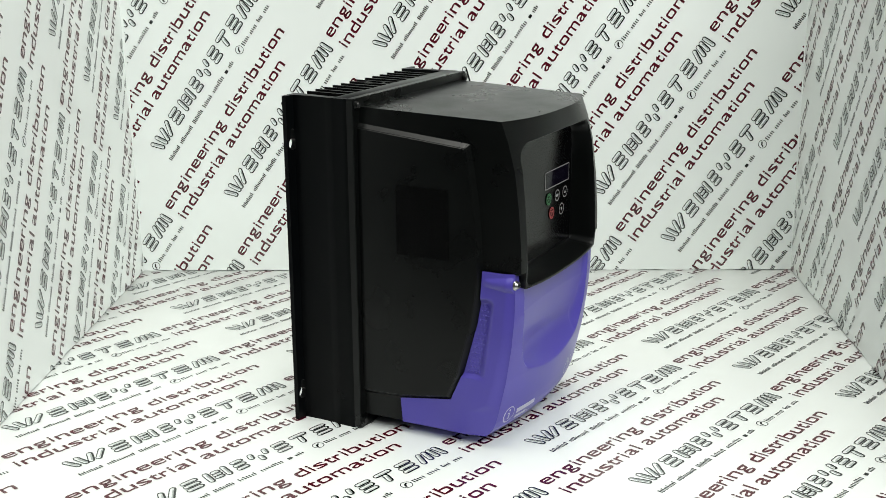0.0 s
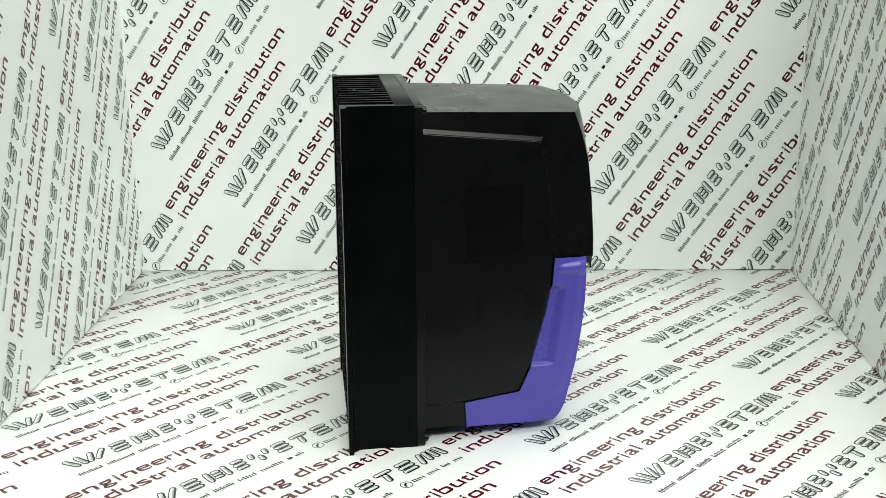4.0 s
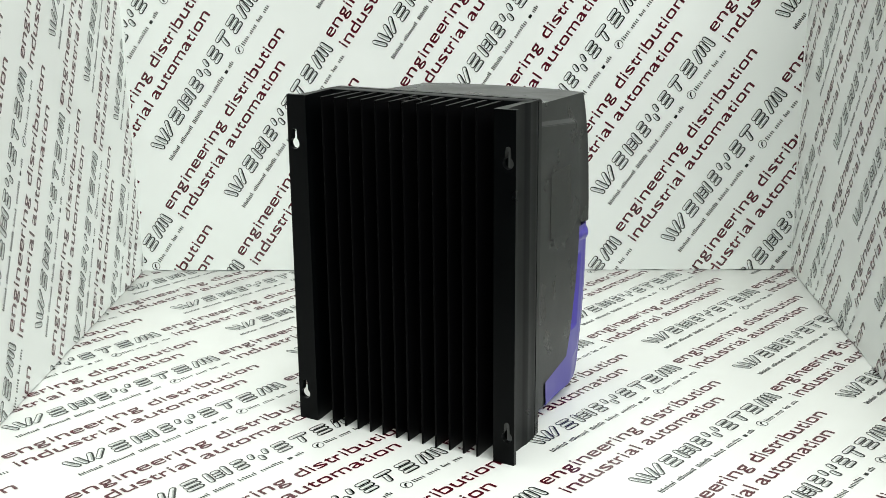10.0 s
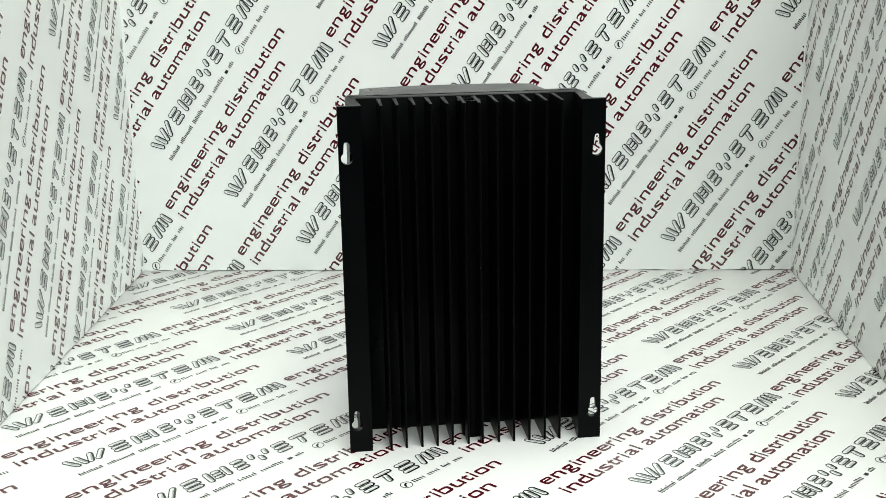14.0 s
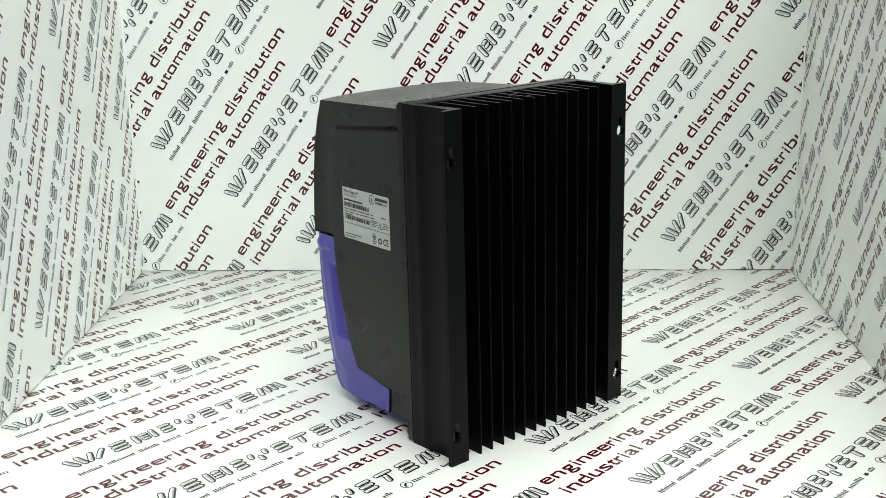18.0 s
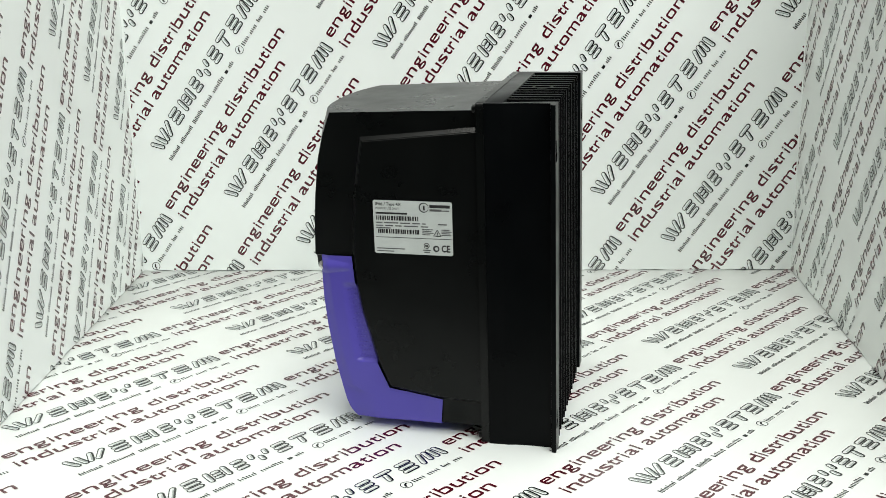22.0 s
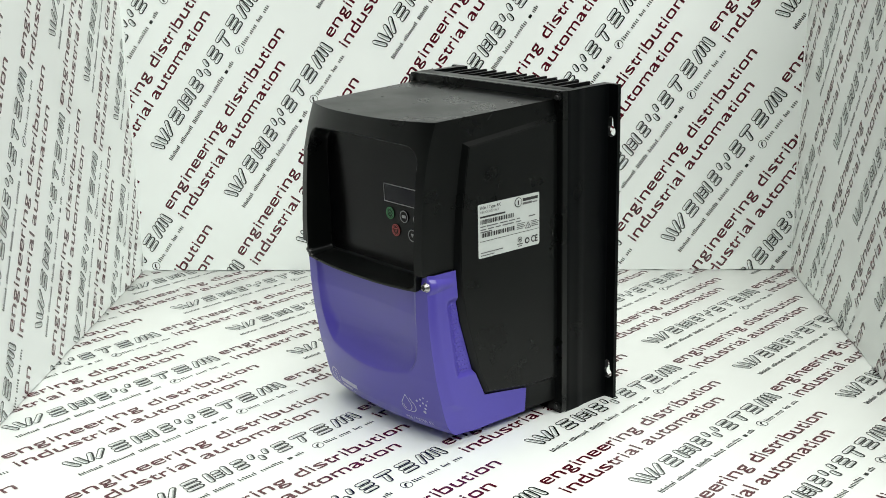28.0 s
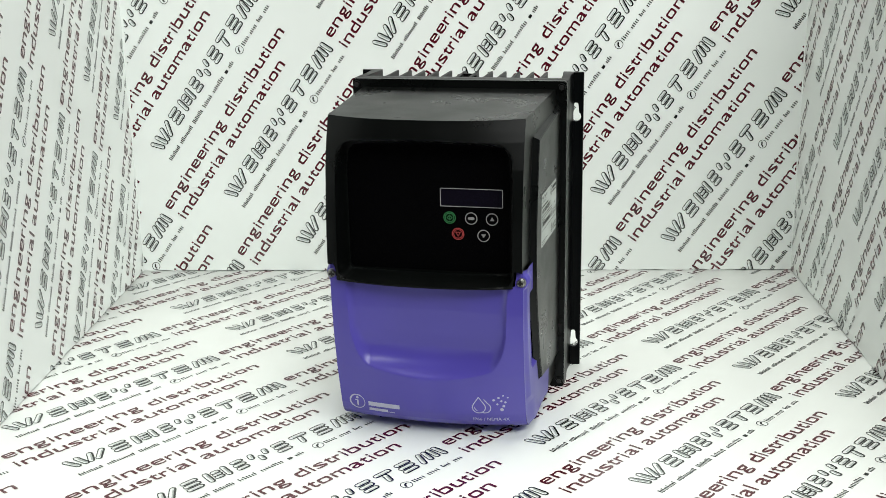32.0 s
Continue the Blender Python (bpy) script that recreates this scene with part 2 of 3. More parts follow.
def small_line():
    """The small line under the mark: plain bars for its strokes, and a ring with a slanted bar."""
    bm = bmesh.new()
    rnd = random.Random(11)
    for x0, x1, signs in ((0.0, 19.5, 6), (23.0, 46.5, 7), (50.5, 68.0, 5), (72.0, 88.0, 4), (92.0, 113.0, 5), (117.0, 121.0, 2), (124.5, 133.0, 2),
                          (154.0, 166.0, 3), (169.0, 181.0, 3), (184.5, 192.5, 2), (196.5, 206.0, 2)):
        signs = round(signs * 1.75)
        step = (x1 - x0) / signs
        for i in range(signs):
            a = x0 + step * i
            flat_bar(bm, a + 0.2, a + 1.3, -27.3 + rnd.choice((0.0, 0.0, 0.3)), -23.7 + rnd.choice((-0.5, 0.0, 0.9)))
    flat_ring(bm, disc_outline(147.6, -24.9, 4.7, 24), disc_outline(147.6, -24.9, 4.1, 24))
    stroke(bm, [(145.7, -27.0), (146.7, -24.4), (149.5, -22.8)], 1.5)
    return bm


def shifted(bm, dx, dy):
    for v in bm.verts:
        v.co.x += dx
        v.co.y += dy
    return bm


def lettering_set():
    """Each printed piece: name, material, mesh in the sheet's own millimetres."""
    black, grey = mark_shapes()
    pieces = [("outlined_mark", INK_BLACK, black), ("mark_shading", INK_GREY, grey), ("printed_line", INK_BLACK, small_line())]
    for text, start, baseline in (("engineering", 219.2, -4.95), ("distribution", 347.5, -4.95), ("industrial", 215.6, -24.5), ("automation", 318.4, -24.5)):
        pieces.append(("printed_word", INK_RED, type_bmesh(text, start, baseline)))
    out = []
    for name, mat, bm in pieces:
        xs, ys = [v.co.x for v in bm.verts], [v.co.y for v in bm.verts]
        out.append((name, mesh_of(name, bm, mat), (min(xs), max(xs), min(ys), max(ys))))
    return out


LETTERING = lettering_set()


def print_sheet(wall, origin, angle, scale, row_turn, period, set_back, pitch, creep, x0, x1, y0, y1):
    """Lays the rows of lettering on a board, cut at the board's edges."""
    turn = Matrix.Rotation(radians(angle), 4, "Z")
    k = scale / 1000
    along = Matrix.Rotation(radians(angle + row_turn), 4, "Z") @ Vector((k, 0, 0))
    down = turn @ Vector((0, -k * pitch, 0))
    for row in range(-30, 40):
        for n in range(-5, 6):
            at = along * (n * period - (row % 2) * set_back + creep * row) + down * row
            base = Matrix.Translation((origin[0] / 1000, origin[1] / 1000, 0.00025)) @ Matrix.Translation(at) @ turn @ Matrix.Diagonal((scale, scale, 1, 1))
            for name, me, (a0, a1, b0, b1) in LETTERING:
                corners = [base @ Vector((a / 1000, b / 1000, 0)) for a in (a0, a1) for b in (b0, b1)]
                px, py = [c.x * 1000 for c in corners], [c.y * 1000 for c in corners]
                if max(px) < x0 + 2 or min(px) > x1 - 2 or max(py) < y0 + 2 or min(py) > y1 - 2:
                    continue
                inside = min(px) > x0 and max(px) < x1 and min(py) > y0 and max(py) < y1
                if inside:
                    ob = new(name, me)
                else:
                    bm = bmesh.new()
                    bm.from_mesh(me)
                    back = base.inverted()
                    for p, n in (((x0, 0), (-1, 0)), ((x1, 0), (1, 0)), ((0, y0), (0, -1)), ((0, y1), (0, 1))):
                        co = back @ Vector((p[0] / 1000, p[1] / 1000, 0.00025))
                        no = back.to_3x3() @ Vector((n[0], n[1], 0))
                        bmesh.ops.bisect_plane(bm, geom=bm.verts[:] + bm.edges[:] + bm.faces[:], plane_co=co, plane_no=no, clear_outer=True)
                    if not bm.faces:
                        bm.free()
                        continue
                    cut = bpy.data.meshes.new(name)
                    bm.to_mesh(cut)
                    bm.free()
                    cut.materials.append(me.materials[0])
                    ob = new(name, cut)
                ob.parent = wall
                ob.matrix_basis = base


def room():
    """Unseen plain walls and a ceiling, added round the booth; dark paint keeps reflections dark."""
    for name, x0, x1, y0, y1, z0, z1 in (("ground", -1.6, 1.6, -2.0, 1.2, -0.054, -0.004), ("ceiling", -1.6, 1.6, -2.0, 1.2, 2.2, 2.25), ("wall_room_north", -1.6, 1.6, 1.2, 1.25, -0.05, 2.2),
                                         ("wall_room_south", -1.6, 1.6, -2.05, -2.0, -0.05, 2.2), ("wall_room_west", -1.65, -1.6, -2.0, 1.2, -0.05, 2.2), ("wall_room_east", 1.6, 1.65, -2.0, 1.2, -0.05, 2.2)):
        bm = box(bmesh.new(), x0 * 1000, x1 * 1000, y0 * 1000, y1 * 1000, z0 * 1000, z1 * 1000)
        tagged(new(name, mesh_of(name, bm, PAINT if name == "ceiling" else DARK_PAINT)), "unseen plain matt room surface", "ground" if name == "ground" else "ceiling" if name == "ceiling" else "wall", kind="structure")


room()


# ---- the motor drive ----
drive = tagged(new("motor_drive"), "black and purple wall-mount motor drive with finned heat sink", "motor drive")


def lerp_table(table, z):
    for (z0, a), (z1, b) in zip(table, table[1:]):
        if z <= z1:
            return a + (b - a) * max(0.0, (z - z0) / (z1 - z0))
    return table[-1][1]


X_EDGE = 72.0
HOOD_EDGE = [(125, -90.5), (141, -91.5), (158, -91.0), (186, -89.0), (213, -85.5), (232, -80.5), (239, -78.0), (248, -74.6)]
HOOD_BULGE = [(125, 5.0), (158, 5.0), (186, 6.2), (213, 8.8), (232, 11.0), (248, 13.4)]
COVER_EDGE = [(10.8, -64.0), (13, -67.0), (17, -70.0), (23, -72.6), (32, -74.9), (57, -80.5), (84, -84.5), (106, -86.5), (127, -87.0), (141, -86.5)]
COVER_BULGE = [(10.8, 8.2), (17, 9.2), (25, 9.5), (57, 8.0), (106, 7.0), (141, 5.0)]


def side_x(y):
    return 71.9 + (max(y, -75.0) + 75.0) * 0.071


def top_x(y):
    return 71.9 + (max(y, -75.0) + 75.0) * 0.054


def cheek_top(y):
    return 230.5 + (max(y, -52.0) + 52.0) * 0.102


def cheek_x(y):
    return 78.0 + (y + 52.0) * 0.049


def rr_distance(x, z, x0, x1, z0, z1, r):
    """How far (x, z) lies inside a rounded rectangle; negative outside."""
    qx = abs(x - (x0 + x1) / 2) - (x1 - x0) / 2 + r
    qz = abs(z - (z0 + z1) / 2) - (z1 - z0) / 2 + r
    return -(math.hypot(max(qx, 0), max(qz, 0)) + min(max(qx, qz), 0) - r)


def hood_y(x, z):
    y = lerp_table(HOOD_EDGE, z) - lerp_table(HOOD_BULGE, z) * (1 - abs(x / X_EDGE) ** 2.6)
    d = rr_distance(x, z, -63.5, 64.0, 128.8 + 1.2 * (x / 64) ** 2, 233.0 - 3.0 * (x / 64) ** 2, 6.0 + 6.0 * smooth((z - 150.0) / 40.0))
    panel = -72.0
    return y + (panel - y) * smooth((d + 0.8) / (3.2 + 2.6 * smooth((z - 200.0) / 20.0)))


def cover_y(x, z):
    y = lerp_table(COVER_EDGE, z) - lerp_table(COVER_BULGE, z) * (1 - (x / X_EDGE) ** 2)
    ds = 58.0 + 0.04 * (z - 72.0) - abs(x - 0.5)
    db = z - 53.0 - 7.0 * (x / 45.0) ** 2
    a, b = max(0.0, 1 - ds / 13), max(0.0, 1 - db / 26)
    e = 1 - math.hypot(a, b)
    e = 0.5 * (e + math.hypot(e, 0.03))
    width = 0.5 + 0.5 * b / (a + b + 1e-6)
    t = max(0.0, min(1.0, e / width))
    return y + (15.5 - 10.5 * (x / 58.0) ** 2) * (1 - (1 - t) ** 3.4) * (1 - 0.5 * max(0.0, z - 74.0) / 54.0)


def hood_bottom(x):
    return 126.5 + 1.5 * (x / 63.0) ** 2 + 12.5 * smooth((abs(x) - 65.4) / 0.9)


def hood_top(x):
    return 247.6 - 0.4 * (1 - abs(x / X_EDGE) ** 2.6)


def grid(bm, nu, nv, place):
    rows = [[bm.verts.new(place(i / nu, j / nv)) for i in range(nu + 1)] for j in range(nv + 1)]
    for j in range(nv):
        for i in range(nu):
            bm.faces.new((rows[j][i], rows[j][i + 1], rows[j + 1][i + 1], rows[j + 1][i]))
    return rows


def top_z(y):
    return 250.8 + (y - 36.0) * 0.0288


def housing():
    bm = bmesh.new()

    def front(u, v):
        x = -X_EDGE + 2 * X_EDGE * u
        z = hood_bottom(x) + (hood_top(x) - hood_bottom(x)) * v
        return (x, hood_y(x, z), z)
    grid(bm, 240, 230, front)

    def under(u, v):
        x = -X_EDGE + 2 * X_EDGE * u
        z = hood_bottom(x)
        return (x, hood_y(x, z) + 14.0 * v, z)
    grid(bm, 96, 1, lambda u, v: under(1 - u, v))
    for sgn in (1, -1):
        def side(u, v):
            z = 11.5 + (247.6 - 11.5) * v
            y0 = lerp_table(HOOD_EDGE, z) if z > 139 else lerp_table(COVER_EDGE, z) + 4.0
            y = y0 + (36.0 - y0) * u
            zz = z + (top_z(y) - 247.6) * v
            inset = 4.2 * smooth((4.0 - y) / 8.0) if z < 139 else 0.0
            tip = max(0.0, min(1.0, (zz - cheek_top(y)) / (top_z(y) - cheek_top(y))))
            return (sgn * (side_x(y) - inset + (top_x(y) - side_x(y)) * tip), y, zz)
        grid(bm, 24, 90, side if sgn > 0 else (lambda u, v: side(1 - u, v)))

    def top(u, v):
        x = -1 + 2 * u
        yf = hood_y(x * X_EDGE, hood_top(x * X_EDGE))
        y = yf + (36.0 - yf) * v
        return (x * top_x(y), y, top_z(y))
    grid(bm, 32, 12, top)

    def low_front(u, v):
        z = 11.5 + (126.0 - 11.5) * v
        x = -1 + 2 * u
        return (x * side_x(-78), cover_y(x * X_EDGE, z) + 8.0, z)
    grid(bm, 64, 48, low_front)

    def base(u, v):
        x = 1 - 2 * u
        yf = cover_y(x * X_EDGE, 14.0) + 4.0
        y = yf + (36.0 - yf) * v
        return (x * side_x(y), y, 11.5)
    grid(bm, 16, 4, base)
    bmesh.ops.remove_doubles(bm, verts=bm.verts[:], dist=0.05)
    return part("housing", bm, PLASTIC, drive, "matt black moulded plastic housing with recessed keypad window")


CHEEK = [(-52, 230.5), (36, 239.5), (36, 29.0), (5, 30.4), (-37, 36.4), (-46, 57), (-51.4, 77.5), (-57, 98), (-60.8, 120), (-62.3, 140), (-61, 167), (-59, 188), (-55.2, 213)]


def cheek(sgn):
    """The proud side panel, bevelled along its edge."""
    bm = bmesh.new()
    cy, cz = -8.0, 135.0
    ring0, ring1 = [], []
    n = len(CHEEK)
    for i, (y, z) in enumerate(CHEEK):
        a, b = Vector(CHEEK[i - 1]), Vector(CHEEK[(i + 1) % n])
        d0, d1 = (Vector((y, z)) - a).normalized(), (b - Vector((y, z))).normalized()
        inward = ((Vector((d0.y, -d0.x)) + Vector((d1.y, -d1.x)))).normalized()
        if inward.dot(Vector((cy - y, cz - z))) < 0:
            inward = -inward
        k = 3.0 / max(0.5, abs(inward.dot(Vector((d1.y, -d1.x)))))
        yi, zi = y + inward.x * k, z + inward.y * k
        if y > 35:
            yi = y
        ring0.append(bm.verts.new((sgn * (side_x(y) - 0.3), y, z)))
        ring1.append(bm.verts.new((sgn * cheek_x(yi), yi, zi)))
    for i in range(n):
        j = (i + 1) % n
        bm.faces.new((ring0[i], ring0[j], ring1[j], ring1[i]) if sgn > 0 else (ring1[i], ring1[j], ring0[j], ring0[i]))
    bm.faces.new(ring1 if sgn > 0 else ring1[::-1])
    bmesh.ops.recalc_face_normals(bm, faces=bm.faces[:])
    bmesh.ops.bevel(bm, geom=[e for e in bm.edges if all(v in ring1 for v in e.verts)], offset=0.5, segments=2, affect="EDGES")
    return part("side_panel", bm, PLASTIC, drive, "proud black side panel with bevelled edge", 25.0)


COVER_SIDE_END = [(10.8, 3.5), (30.2, 5.0), (30.6, 3.0), (36.4, -37.0), (57, -46.0), (77.5, -51.4), (98, -57.0), (120, -60.8), (140, -62.3)]


COVER_FOOT = 10.8


def cover_side_x(y, z):
    """The cover's flank: a screw boss at the top, a soft-edged grip below it."""
    y0, y1 = lerp_table(COVER_EDGE, z), lerp_table(COVER_SIDE_END, z)
    u = (y - y0) / (y1 - y0)
    x = side_x(y) + (0.9 + 1.4 * smooth((-15.0 - y) / 40.0)) * smooth(u * 3.5)
    cone = 5.6 - 3.2 * u
    x += 0.48 * cone * max(0.0, 1 - ((z - 131.6) / (cone * 1.1)) ** 2) * smooth((1 - u) * 3) * smooth(u * 12 + 0.1)
    return x - 3.6 * smooth((y + 72.5 - (116 - z) * 0.128) / 8.5) * smooth((z - 56) / 3.0) * smooth((120 - z) / 6.0)


def terminal_cover():
    bm = bmesh.new()

    def cover_top(x):
        return 127.5 + 1.2 * (x / 63) ** 2 + 12.5 * smooth((abs(x) - 66.4) / 0.9)

    def front(u, v):
        x = -X_EDGE + 2 * X_EDGE * u
        z = COVER_FOOT + (cover_top(x) - COVER_FOOT) * v
        return (x, cover_y(x, z), z)
    grid(bm, 220, 190, front)
    for sgn in (1, -1):
        def side(u, v):
            z = COVER_FOOT + (140.0 - COVER_FOOT) * v
            y0, y1 = lerp_table(COVER_EDGE, z), lerp_table(COVER_SIDE_END, z)
            y = y0 + (y1 - y0) * u
            return (sgn * cover_side_x(y, z), y, z)
        grid(bm, 56, 200, side if sgn > 0 else (lambda u, v: side(1 - u, v)))

    def base(u, v):
        x = 1 - 2 * u
        yf = cover_y(x * X_EDGE, COVER_FOOT)
        y = yf + (4.0 - yf) * v
        return (x * cover_side_x(max(y, lerp_table(COVER_EDGE, COVER_FOOT)), COVER_FOOT), y, COVER_FOOT)
    grid(bm, 24, 8, base)
    bmesh.ops.remove_doubles(bm, verts=bm.verts[:], dist=0.05)
    return part("terminal_cover", bm, PURPLE, drive, "glossy purple plastic terminal cover with scooped front")


def grip_dots(cover):
    for sgn in (1, -1):
        bm = bmesh.new()
        for r in range(15):
            z = 61.0 + r * 3.7
            for c in range(4):
                y = -67.4 + (112.0 - z) * 0.17 + c * 2.6 + (1.3 if r % 2 else 0.0)
                if y > lerp_table(COVER_SIDE_END, z) - 1.2:
                    continue
                m = Matrix.Translation((sgn * (cover_side_x(y, z) - 0.1), y, z)) @ Matrix.Diagonal((0.8, 0.85, 0.85, 1))
                bmesh.ops.create_icosphere(bm, subdivisions=2, radius=1.0, matrix=m)
        tagged(part("grip_dots", bm, PURPLE, cover, "rows of small raised purple grip dots"), kind="stuff")


def heat_sink():
    sink = new("heat_sink")
    sink.parent = drive
    tagged(sink, "black anodised aluminium heat sink with vertical fins")
    part("base_slab", box(bmesh.new(), -84, 84, 41.7, 55, 0.5, 257, 0.3), ANODISED, sink)
    for sgn in (1, -1):
        band = [(86.9 - 0.2 * math.sin(math.pi * i / 5), 43.5 + 2.5 * i) for i in range(6)]
        hollow = [(85.9 - 0.5 * math.sin(math.pi * i / 9), 60.5 + 2.85 * i) for i in range(10)]
        outline = [(83, 41.75), (86.6, 41.75)] + band + hollow + [(86.4, 88.6), (94.3, 89.6), (94.3, 93), (77.5, 93), (77.5, 88), (79.4, 70), (80.5, 52)]
        bm = prism(bmesh.new(), [(sgn * a, b) for a, b in outline], lambda a, b, z: (a, b, z), 0.0, 257.0)
        bmesh.ops.recalc_face_normals(bm, faces=bm.faces[:])
        rail = part("mounting_rail", bm, ANODISED, sink, "side rail with mounting lip and keyhole slots")
        cut_keyholes(rail, sgn)
    fin = None
    for x in (63.6, 52.2, 40.5, 29.0, 17.6, 5.6, -5.0, -17.4, -28.9, -40.6, -52.3, -63.6):
        if fin is None:
            bm = bmesh.new()
            prism(bm, [(-1.5, 54.5), (1.5, 54.5), (0.85, 91.4), (0.4, 92), (-0.4, 92), (-0.85, 91.4)], lambda a, b, z: (a, b, z), 0.0, 256.6)
            bmesh.ops.recalc_face_normals(bm, faces=bm.faces[:])
            fin = part("fin", bm, FIN_METAL, sink)
            fin.location.x = x / 1000
        else:
            ob = new("fin", fin.data)
            ob.parent = sink
            ob.location.x = x / 1000
    bm = bmesh.new()
    outer, inner = disc_outline(0.3, 72.0, 8.3, 20), disc_outline(0.3, 72.0, 6.7, 20)
    for z0, z1 in ((0.2, 256.2),):
        rings = [[bm.verts.new((a, b, z)) for a, b in o] for o in (outer, inner) for z in (z0, z1)]
        for r0, r1 in ((0, 1), (1, 3), (3, 2), (2, 0)):
            for i in range(20):
                bm.faces.new((rings[r0][i], rings[r0][(i + 1) % 20], rings[r1][(i + 1) % 20], rings[r1][i]))
    bmesh.ops.recalc_face_normals(bm, faces=bm.faces[:])
    part("screw_channel", bm, FIN_METAL, sink, "round screw channel between the middle fins")
    return sink


def cut_keyholes(rail, sgn):
    """Two keyhole slots through the lip, cut by a solid that is then removed."""
    for zc in (220.6, 21.0):
        bm = bmesh.new()
        out = disc_outline(sgn * 88.4, zc, 4.2, 20, 125, 415) + [(sgn * 88.4 + 2.0, zc + 9.0)] + disc_outline(sgn * 88.4, zc + 9.5, 2.0, 7, 0, 180)[1:]
        prism(bm, out, lambda a, b, y: (a, y, b), 88.2, 100.0)
        bmesh.ops.recalc_face_normals(bm, faces=bm.faces[:])
        tool = bpy.data.objects.new("tool", mesh_of("tool", bm, ANODISED))
        scene.collection.objects.link(tool)
        mod = rail.modifiers.new("slot", "BOOLEAN")
        mod.object, mod.operation, mod.solver = tool, "DIFFERENCE", "EXACT"
        dg = bpy.context.evaluated_depsgraph_get()
        me = bpy.data.meshes.new_from_object(rail.evaluated_get(dg))
        rail.modifiers.clear()
        bm = bmesh.new()
        bm.from_mesh(me)
        for f in bm.faces:
            f.smooth = True
        for e in bm.edges:
            e.smooth = len(e.link_faces) == 2 and e.calc_face_angle(3.2) < radians(20)
        bm.to_mesh(me)
        bm.free()
        rail.data = me
        bpy.data.objects.remove(tool)


def base_frame():
    bm = bmesh.new()
    outline = round_rect(-87.0, 87.0, 0.6, 257.3, 2.5)
    prism(bm, outline, lambda a, b, y: (a, y, b), 41.8, 36.0)
    bmesh.ops.recalc_face_normals(bm, faces=bm.faces[:])
    bmesh.ops.bevel(bm, geom=[e for e in bm.edges if max(e.verts[0].co.y, e.verts[1].co.y) < 36.1], offset=0.45, segments=2, affect="EDGES")
    frame_part = part("base_frame", bm, PLASTIC, drive, "black plastic base flange round the housing")
    for x, z in ((84.4, 254.6), (-84.4, 254.6), (84.4, 4.6), (-84.4, 4.6)):
        bm = bmesh.new()
        boss = bmesh.ops.create_cone(bm, cap_ends=True, segments=18, radius1=3.1, radius2=2.9, depth=2.4, matrix=Matrix.Translation((x * 0.985, 35.0, 130 + (z - 130) * 0.985)) @ Matrix.Rotation(radians(90), 4, "X"))
        part("screw_boss", bm, PLASTIC, frame_part)
        bm = bmesh.new()
        bmesh.ops.create_cone(bm, cap_ends=True, segments=16, radius1=2.2, radius2=1.8, depth=1.2, matrix=Matrix.Translation((x * 0.985, 33.6, 130 + (z - 130) * 0.985)) @ Matrix.Rotation(radians(90), 4, "X"))
        part("corner_screw", bm, DARK_STEEL, frame_part, "small dark cross-head screw")


def cover_screws(cover):
    for sgn in (1, -1):
        bm = bmesh.new()
        x, z = sgn * 70.2, 131.6
        y = lerp_table(COVER_EDGE, z) + 0.3
        m = Matrix.Translation((x, y, z)) @ Matrix.Rotation(radians(90), 4, "X")
        bmesh.ops.create_cone(bm, cap_ends=True, segments=24, radius1=4.0, radius2=3.8, depth=1.2, matrix=m)
        head = part("cover_screw", bm, STEEL, cover, "bright steel cover screw")
        bm = bmesh.new()
        m = Matrix.Translation((x, y - 1.4, z)) @ Matrix.Rotation(radians(90), 4, "X")
        bmesh.ops.create_cone(bm, cap_ends=True, segments=24, radius1=3.3, radius2=2.4, depth=2.0, matrix=m)
        part("screw_head", bm, STEEL, head)
        bm = bmesh.new()
        for a, b in ((2.0, 0.7), (0.7, 2.0)):
            box(bm, x - a, x + a, y - 2.55, y - 2.0, z - b, z + b)
        part("cross_slot", bm, LABEL_INK, head)


def on_front(bm, surface, lift):
    """Lays a flat drawing of (x, z) on a front surface."""
    for v in bm.verts:
        x, z = v.co.x, v.co.y
        v.co = Vector((x, surface(x, z) - lift, z))
    bmesh.ops.reverse_faces(bm, faces=[f for f in bm.faces if f.normal.z < 0])
    return bm


